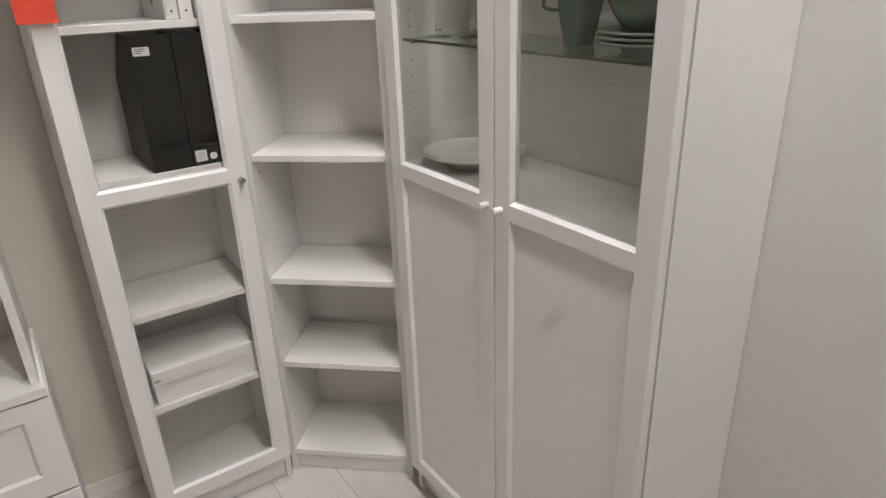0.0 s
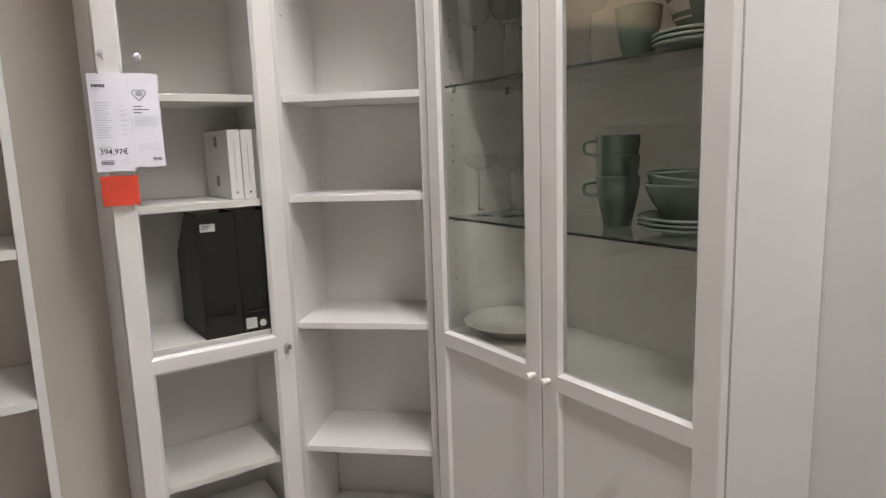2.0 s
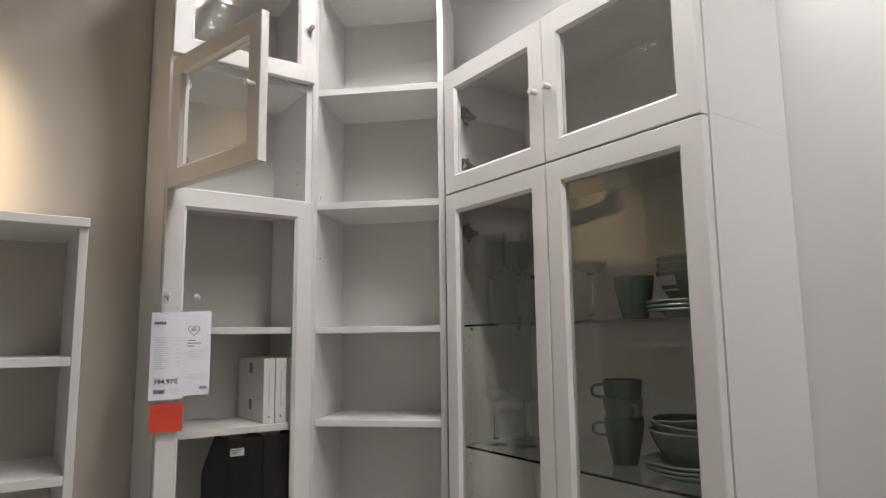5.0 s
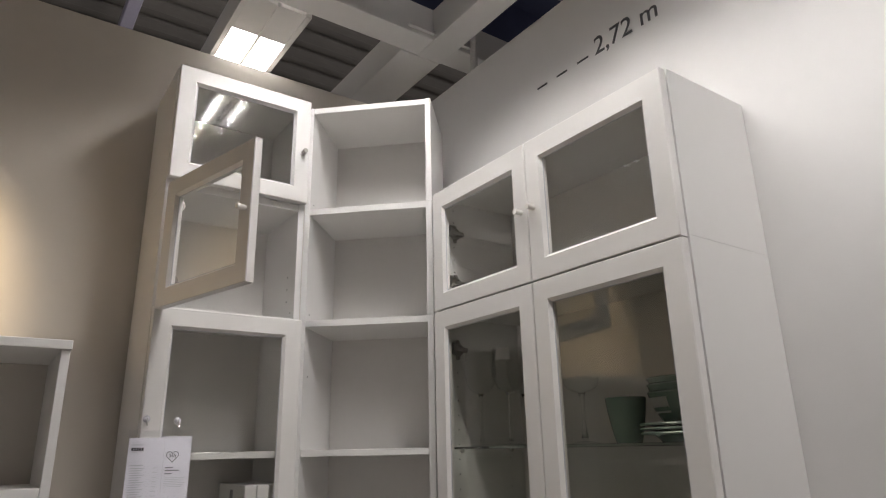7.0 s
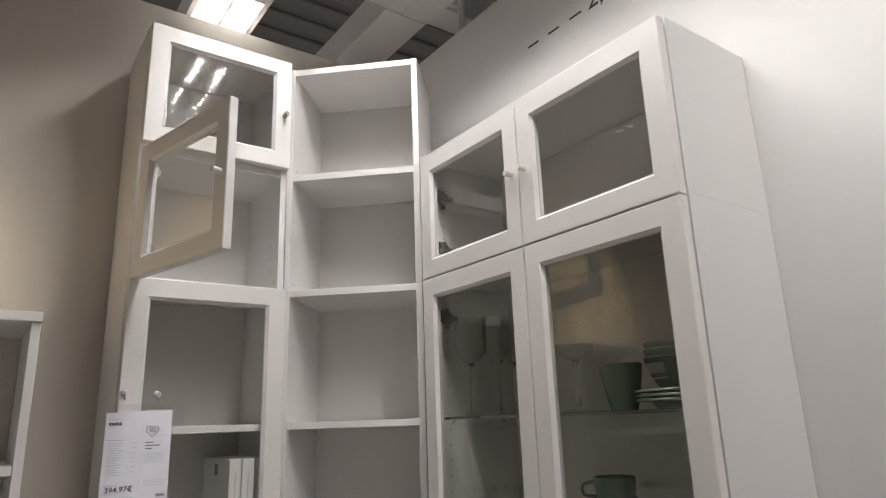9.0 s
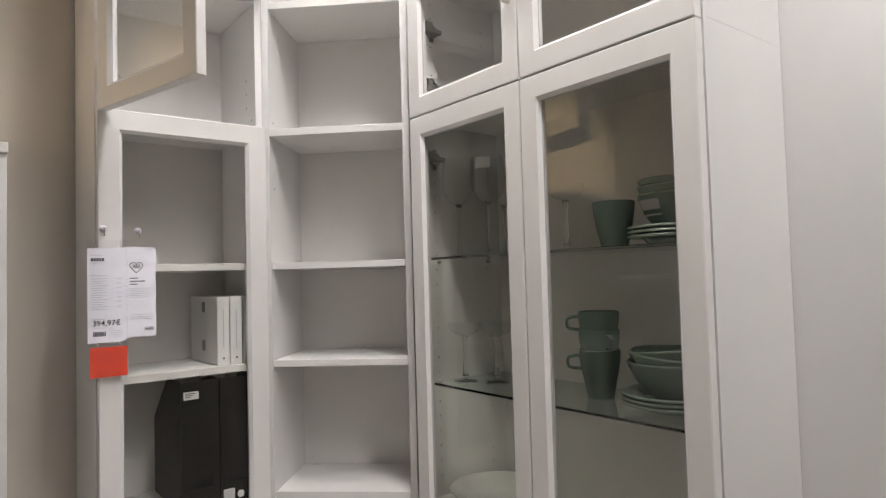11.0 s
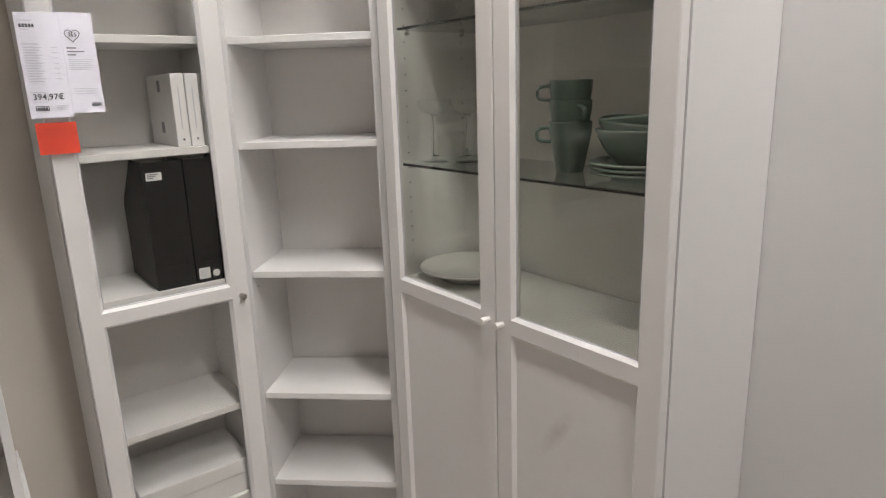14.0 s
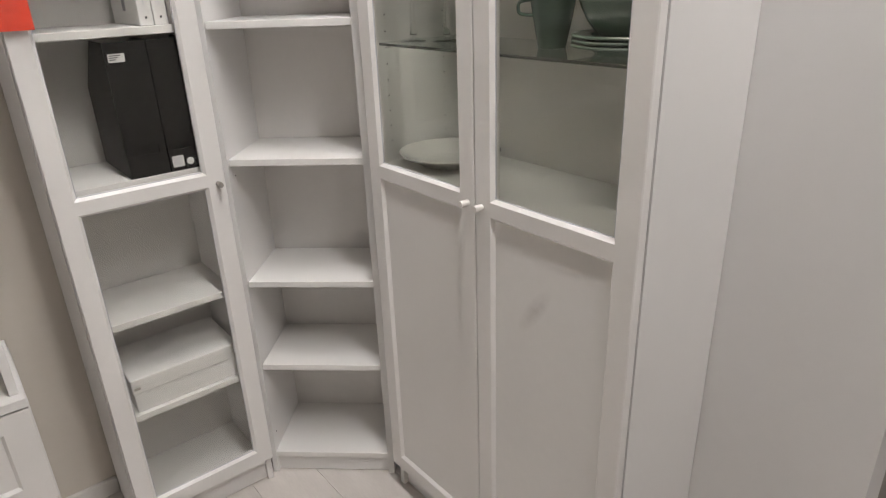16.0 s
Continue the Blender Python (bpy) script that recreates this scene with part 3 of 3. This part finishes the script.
def bowl(x, y, z, r, h, mat, label, m=Matrix(), sticker=None):
    ob = thing("bowl", label, "bowl", pose(x, y, z) @ m, "stacked green bowls")
    p = [(0, 0.004), (r * 0.42, 0.004), (r * 0.44, 0), (r * 0.5, 0), (r * 0.62, 0.010), (r * 0.84, h * 0.5), (r * 0.96, h * 0.82), (r, h - 0.001), (r - 0.0015, h), (r - 0.004, h - 0.001), (r * 0.92, h * 0.8), (r * 0.80, h * 0.5), (r * 0.55, 0.014), (0, 0.009)]
    part("vessel", lathe(p, 56), mat, ob, "", True)
    part("rim", lathe([(r - 0.0045, h - 0.0015), (r - 0.004, h + 0.0004), (r - 0.0015, h + 0.0009), (r + 0.0006, h - 0.0008), (r + 0.0002, h - 0.003)], 56), RIM, ob, "paler glazed rim", True)
    if sticker:
        yaw, zz, w, hh = sticker
        rr = r * 0.905
        bm = bmesh.new()
        cols = []
        for k in range(7):
            a = radians(yaw) + (k / 6 - 0.5) * w / rr
            cols.append([bm.verts.new(((rr + e + 0.002) * math.cos(a), (rr + e + 0.002) * math.sin(a), q)) for q, e in ((zz, -0.010), (zz + hh, 0.004))])
        for a, b in zip(cols, cols[1:]):
            bm.faces.new((a[0], b[0], b[1], a[1]))
        bmesh.ops.solidify(bm, geom=bm.faces[:], thickness=0.0004)
        part("sticker", bm, CARD, ob, "white printed sticker", True)
    return ob


def mug(x, y, z, turn, h, r0, r1, label):
    ob = thing("mug", label, "mug", pose(x, y, z, 0, 0, turn), "stacked green mugs")
    p = [(0, 0.003), (r0 - 0.004, 0.003), (r0 - 0.003, 0), (r0, 0.001), (r0 + (r1 - r0) * 0.25, h * 0.2), (r0 + (r1 - r0) * 0.7, h * 0.55), (r1 - 0.0005, h * 0.8), (r1, h - 0.001), (r1 - 0.0015, h), (r1 - 0.0035, h - 0.001), (r1 - 0.004, h * 0.8), (r0 + (r1 - r0) * 0.65 - 0.004, h * 0.55), (r0 - 0.003, 0.008), (0, 0.007)]
    part("cup", lathe(p, 48), CELADON, ob, "", True)
    zc = h * 0.74

    def soft(v):
        return math.copysign(abs(v) ** 0.62, v)

    pts = [(0, r1 - 0.006 + 0.030 * soft(math.sin(a)), zc + 0.0140 * soft(math.cos(a))) for a in [math.pi * k / 18 for k in range(19)]]
    part("handle", tube(pts, 0.0034, 10, 1.7), CELADON, ob, "", True)
    return ob


def stemware(x, y, z, profile, label, group):
    ob = thing("drinking_glass", label, "glass", pose(x, y, z), group)
    foot, cup = profile
    g = part("foot", lathe(foot[:5], 40), CRYSTAL, ob, "flat clear foot", True)
    g.visible_shadow = False
    g = part("stem", lathe([(0, foot[4][1])] + foot[5:], 24), SOLID_GLASS, ob, "solid glass stem", True)
    g.visible_shadow = False
    g = part("bowl", lathe(cup, 40), CRYSTAL, ob, "thin clear bowl", True)
    g.visible_shadow = False
    return ob


COUPE_FOOT = [(0, 0), (0.030, 0.0), (0.0312, 0.0012), (0.030, 0.0026), (0.014, 0.006), (0.0085, 0.014), (0.0058, 0.03), (0.0042, 0.06), (0.0046, 0.095), (0.0062, 0.108), (0.009, 0.115), (0.0, 0.1152)]
COUPE = (COUPE_FOOT, [(0.009, 0.1155), (0.022, 0.1185), (0.034, 0.126), (0.0405, 0.138), (0.042, 0.150), (0.0414, 0.1504)])
WINE_FOOT = [(0, 0), (0.036, 0.0), (0.0372, 0.0012), (0.036, 0.0026), (0.014, 0.005), (0.007, 0.012), (0.0045, 0.03), (0.0038, 0.07), (0.0042, 0.122), (0.007, 0.131), (0.010, 0.134), (0.0, 0.1342)]
WINE = (WINE_FOOT, [(0.010, 0.1345), (0.027, 0.142), (0.039, 0.163), (0.0432, 0.188), (0.041, 0.218), (0.0372, 0.250), (0.0366, 0.2502)])

plate(-0.138, -0.718, Z_LOW, 0.127, CHINA, "large pale china plate on the white shelf", "", 0.034)
stemware(-0.176, -0.641, Z_MID, COUPE, "clear stemmed coupe glass on the glass shelf", "coupe glasses")
stemware(-0.131, -0.711, Z_MID, COUPE, "clear stemmed coupe glass on the glass shelf", "coupe glasses")
stemware(-0.191, -0.651, Z_TOP, WINE, "clear stemmed wine glass on the glass shelf", "wine glasses")
stemware(-0.160, -0.729, Z_TOP, WINE, "clear stemmed wine glass with a white sticker", "wine glasses")
wg = [o for o in bpy.data.objects if o.get("label") == "clear stemmed wine glass with a white sticker"][0]
patch = bmesh.new()
cols = [[patch.verts.new((r * math.cos(a), r * math.sin(a), q)) for r, q in ((0.0416, 0.214), (0.0388, 0.242))] for a in [radians(182 + 7 * k) for k in range(9)]]
for a, b in zip(cols, cols[1:]):
    patch.faces.new((a[0], b[0], b[1], a[1]))
bmesh.ops.solidify(patch, geom=patch.faces[:], thickness=0.0004)
part("sticker", patch, CARD, wg, "white printed sticker", True)
stemware(-0.072, -0.690, Z_TOP, WINE, "clear stemmed wine glass on the glass shelf", "wine glasses")
stemware(-0.130, -0.954, Z_TOP, COUPE, "clear stemmed coupe glass on the upper glass shelf", "coupe glasses")

mug(-0.120, -1.026, Z_MID, 42, 0.104, 0.0275, 0.0440, "tall tapered celadon green mug at the bottom of the stack")
mug(-0.120, -1.026, Z_MID + 0.050, 154, 0.096, 0.0265, 0.0435, "celadon green mug nested in the mug below")
mug(-0.120, -1.026, Z_MID + 0.089, 40, 0.096, 0.0265, 0.0435, "celadon green mug on top of the stack")
for k in range(3):
    plate(-0.120, -1.206, Z_MID + 0.0085 * k, 0.101, CELADON, "celadon green side plate in a stack", "stacked green plates")
bowl(-0.120, -1.206, Z_MID + 0.0245, 0.090, 0.070, CELADON, "celadon green bowl standing on stacked plates")
bowl(-0.120, -1.206, Z_MID + 0.043, 0.088, 0.066, CELADON, "celadon green bowl tilted in the bowl below with a sticker", pose(0, 0, 0, 5, 0, 0), sticker=(146, 0.040, 0.032, 0.018))
bowl(-0.120, -1.209, Z_MID + 0.056, 0.085, 0.062, CELADON, "celadon green bowl on top, tilted", pose(0, 0, 0, -5, 0, 0))

cup = thing("tumbler", "tapered dark green handleless cup on the glass shelf", "cup", pose(-0.187, -1.127, Z_TOP))
part("cup", lathe([(0, 0.003), (0.023, 0.003), (0.024, 0), (0.026, 0.001), (0.033, 0.03), (0.0395, 0.066), (0.0415, 0.089), (0.0405, 0.090), (0.039, 0.0885), (0.0365, 0.065), (0.024, 0.01), (0, 0.008)], 48), CELADON, cup, "", True)
for k in range(3):
    plate(-0.132, -1.234, Z_TOP + 0.0085 * k, 0.096, CELADON, "celadon green side plate in a stack", "stacked green plates")
bowl(-0.132, -1.234, Z_TOP + 0.0245, 0.074, 0.072, CELADON, "celadon green bowl with a white sticker on stacked plates", sticker=(160, 0.030, 0.056, 0.030))
bowl(-0.132, -1.234, Z_TOP + 0.046, 0.073, 0.066, CELADON, "celadon green bowl nested in the bowl below")
bowl(-0.132, -1.234, Z_TOP + 0.060, 0.072, 0.064, CELADON, "celadon green bowl nested on top of two others")

# black magazine files
for k in (0, 1):
    x0 = -0.778 + 0.097 * k
    f = thing("magazine_file", "black cardboard magazine file with stickers on the shelf" if k else "black cardboard magazine file with a white label", "magazine file", pose(x0, -0.276, Z_LOW), "black magazine files")
    w, d, h, t = 0.094, 0.245, 0.318, 0.003
    body = bmesh.new()
    for xx in (0, w - t):
        outline = [(0, 0), (d, 0), (d, 0.20), (0.115, h), (0, h)]
        a = [body.verts.new((xx, p, q)) for p, q in outline]
        b = [body.verts.new((xx + t, p, q)) for p, q in outline]
        body.faces.new(a[::-1])
        body.faces.new(b)
        for i in range(5):
            j = (i + 1) % 5
            body.faces.new((a[i], a[j], b[j], b[i]))
    add_box(body, t, w - t, d - t, d, 0.0, 0.20)
    add_box(body, t, w - t, t, d - t, 0.0, t)
    add_box(body, t, 0.016, 0, t, 0, h)
    add_box(body, w - 0.016, w - t, 0, t, 0, h)
    add_box(body, 0.016, w - 0.016, 0, t, 0, 0.054)
    add_box(body, 0.016, w - 0.016, 0, t, 0.078, h)
    bmesh.ops.recalc_face_normals(body, faces=body.faces[:])
    part("box", body, BLACK, f)
    # black sheet behind the slot opening stands in for the shade inside
    part("finger_slot", boxed(0.016, w - 0.012, t + 0.001, t + 0.003, 0.051, 0.080), SLOT_SHADE, f, "black sheet standing in for shade inside the finger slot")
    if k == 0:
        part("label", boxed(0.008, 0.044, -0.0008, -0.0001, 0.274, 0.293), CARD, f, "white printed label")
        for i in range(3):
            part("print_bar", boxed(0.011, 0.036 - 0.006 * i, -0.0013, -0.0009, 0.2880 - 0.0045 * i, 0.2900 - 0.0045 * i), INK, f, "dark line of print")
    else:
        part("label", boxed(0.006, 0.034, -0.0008, -0.0001, 0.010, 0.038), CARD, f, "white printed label")
        part("label", lathe([(0, 0), (0.009, 0), (0.009, 0.0006), (0, 0.0006)], 20, None, Matrix.Translation((0.050, -0.0001, 0.020)) @ pose(0, 0, 0, 90)), CARD, f, "round white sticker")
        for i in range(4):
            part("print_bar", boxed(0.009, 0.030 - 0.004 * (i % 2), -0.0013, -0.0009, 0.031 - 0.005 * i, 0.033 - 0.005 * i), GREY_INK, f, "grey line of print")

# white boxed books
for k in range(3):
    x0 = -0.682 + 0.0335 * k
    bk = thing("book", "white paperback-sized book standing upright on the shelf", "book", pose(x0, -0.264, 1.395), "white books")
    part("cover", boxed(0, 0.0318, 0, 0.222, 0, 0.176, bevel=0.0025), CARD, bk)
    part("print_bar", boxed(0.0145, 0.0172, -0.0006, -0.0001, 0.045, 0.143), GREY_INK, bk, "grey line of print on the spine")
    part("print_bar", boxed(0.014, 0.0185, -0.0006, -0.0001, 0.016, 0.021), INK, bk, "small dark mark on the spine")
    if k == 0:
        for zz in (0.032, 0.134):
            part("emblem", boxed(-0.0006, -0.0001, 0.095, 0.120, zz, zz + 0.028), SLATE, bk, "grey printed emblem")

# lidded storage box
sb = thing("storage_box", "flat white lidded storage box on the lower shelf", "storage box", pose(-0.895, -0.268, 0.408, 0, 0, 0))
part("body", boxed(0.003, 0.297, 0.003, 0.217, 0, 0.080, bevel=0.003), CARD, sb)
part("lid", boxed(0, 0.30, 0, 0.22, 0.058, 0.104, bevel=0.004), CARD, sb)
part("label_holder", boxed(0.006, 0.022, -0.0012, -0.0002, 0.072, 0.080), STEEL, sb, "tiny metal label plate")

# ---- price tags ----
Y_TAG = -0.323


def suction_cup(x, z):
    cup = thing("suction_cup", "clear suction cup hook stuck to the cabinet door", "suction cup", pose(x, -0.3085, z), "suction cup hooks")
    part("disc", lathe([(0, 0), (0.0085, 0), (0.0075, 0.002), (0.004, 0.004), (0.004, 0.009), (0, 0.009)], 24, None, pose(0, 0, 0, 90)), PAPER, cup, "", True)
    part("hook", tube([(0, -0.009, 0.001), (0, -0.012, -0.008), (0, -0.016, -0.016), (0, -0.020, -0.014)], 0.0011, 8), STEEL, cup)
    return cup


suction_cup(-0.949, 1.736)
suction_cup(-0.877, 1.732)
tag = thing("price_tag", "white printed price tag in a clear sleeve hanging on the door", "price tag", pose(-0.984, Y_TAG, 1.4815, 0, 0, 0))
part("card", boxed(0, 0.078, 0, 0.0008, 0, 0.210), PAPER, tag)
sleeve = part("sleeve", boxed(-0.002, 0.080, -0.0016, -0.0010, -0.004, 0.228), FILM, tag, "clear plastic sleeve")
sleeve.visible_shadow = False


def bars(parent, items, mat, y=-0.0004):
    for x0, x1, z0, z1 in items:
        part("print_bar", boxed(x0, x1, y - 0.0003, y + 0.0003, z0, z1), mat, parent)


FRONT = pose(0, 0, 0, 90)
bars(tag, [(0.006, 0.030, 0.1935, 0.1955), (0.008, 0.020, 0.176, 0.178), (0.006, 0.036, 0.1475, 0.150), (0.008, 0.034, 0.051, 0.0535), (0.008, 0.036, 0.0325, 0.0335)], GREY_INK)
bars(tag, [(0.007 + 0.0055 * k, 0.0113 + 0.0055 * k, 0.181, 0.188) for k in range(5)], INK)
bars(tag, [(0.008, 0.040 - 0.005 * (k % 3), 0.141 - 0.0052 * k, 0.143 - 0.0052 * k) for k in range(14)], GREY_INK)
bars(tag, [(0.058, 0.068, 0.141 - 0.0104 * k, 0.143 - 0.0104 * k) for k in range(7)], GREY_INK)
lettering("394,97€", INK, tag, 0.056, Matrix.Translation((0.010, -0.0008, 0.0375)) @ FRONT)
bars(tag, [(0.011, 0.036, 0.015, 0.0245)], INK)
bars(tag, [(0.0125, 0.0345, 0.0165, 0.023)], PAPER, -0.0012)
bars(tag, [(0.014 + 0.005 * k, 0.0178 + 0.005 * k, 0.0175, 0.022) for k in range(4)], INK, -0.002)
bars(tag, [(0.050, 0.070, 0.016 + 0.004 * k, 0.0172 + 0.004 * k) for k in range(3)], GREY_INK)

tag2 = thing("info_tag", "white information card in a clear sleeve beside the price tag", "info card", pose(-0.9155, Y_TAG + 0.004, 1.489))
part("card", boxed(0, 0.074, 0, 0.0008, 0, 0.206), PAPER, tag2)
sleeve = part("sleeve", boxed(-0.002, 0.076, -0.0016, -0.0010, -0.003, 0.222), FILM, tag2, "clear plastic sleeve")
sleeve.visible_shadow = False
heart = bmesh.new()
pts = []
for k in range(33):
    a = 2 * math.pi * k / 32
    pts.append((16 * math.sin(a) ** 3, 13 * math.cos(a) - 5 * math.cos(2 * a) - 2 * math.cos(3 * a) - math.cos(4 * a)))
for (ax, az), (bx, bz) in zip(pts, pts[1:]):
    q = 0.00088
    pa, pb = Vector((0.032 + ax * q, -0.0005, 0.160 + az * q)), Vector((0.032 + bx * q, -0.0005, 0.160 + bz * q))
    if (pb - pa).length > 1e-6:
        rod(pa, pb, 0.0007, 6, heart)
part("heart_outline", heart, INK, tag2, "black heart outline")
lettering("365", INK, tag2, 0.0155, Matrix.Translation((0.0245, -0.0008, 0.1575)) @ FRONT)
bars(tag2, [(0.018, 0.036, 0.133, 0.1355), (0.018, 0.050, 0.126, 0.1285), (0.018, 0.034, 0.119, 0.1215)], SLATE)
bars(tag2, [(0.018, 0.066 - 0.004 * (k % 3), 0.110 - 0.004 * k, 0.1113 - 0.004 * k) for k in range(6)], GREY_INK)
bars(tag2, [(0.020, 0.066, 0.050, 0.0513), (0.020, 0.060, 0.045, 0.0463), (0.020, 0.064, 0.040, 0.0413)], GREY_INK)
bars(tag2, [(0.049, 0.068, 0.014, 0.021)], INK)
bars(tag2, [(0.050, 0.067, 0.015, 0.020)], PAPER, -0.0012)
bars(tag2, [(0.0512 + 0.0038 * k, 0.0538 + 0.0038 * k, 0.0157, 0.0193) for k in range(4)], INK, -0.002)

oc = thing("orange_tag", "bright orange card in a clear sleeve below the price tag", "info card", pose(-0.980, Y_TAG - 0.001, 1.4055))
part("card", boxed(0, 0.076, 0, 0.0008, 0, 0.066), ORANGE, oc)
sleeve = part("sleeve", boxed(-0.002, 0.081, -0.0016, -0.0010, -0.003, 0.074), FILM, oc, "clear plastic sleeve")
sleeve.visible_shadow = False
bars(oc, [(0.008, 0.060, 0.048, 0.0515), (0.008, 0.044, 0.042, 0.0435), (0.030, 0.056, 0.037, 0.0385)], DEEP_ORANGE)

# ---- floor planks ----
PW, PL = 0.19, 1.285
plank_mesh = finish(add_box(bmesh.new(), 0, PW - 0.0012, 0, PL - 0.0012, -0.006, 0.0, bevel=0.0006), "plank", PLANK)
cut = {}
for i in range(24):
    shift = (i * 0.37) % 1.0 * PL
    for j in range(-1, 5):
        y0 = -5.2 + shift + (j - 1) * PL
        y1 = min(y0 + PL, 0.0)
        if y1 - max(y0, -5.2) < 0.05:
            continue
        x0 = -1.96 + PW * i
        if y0 >= -5.2 and y1 == y0 + PL:
            ob = new("plank", plank_mesh)
            ob.location = (x0, y0, 0)
        else:
            a = max(y0, -5.2)
            ob = new("plank", finish(boxed(0, PW - 0.0012, 0, y1 - a - 0.0012, -0.006, 0.0), "plank", PLANK))
            ob.location = (x0, a, 0)
        ob.parent = floor
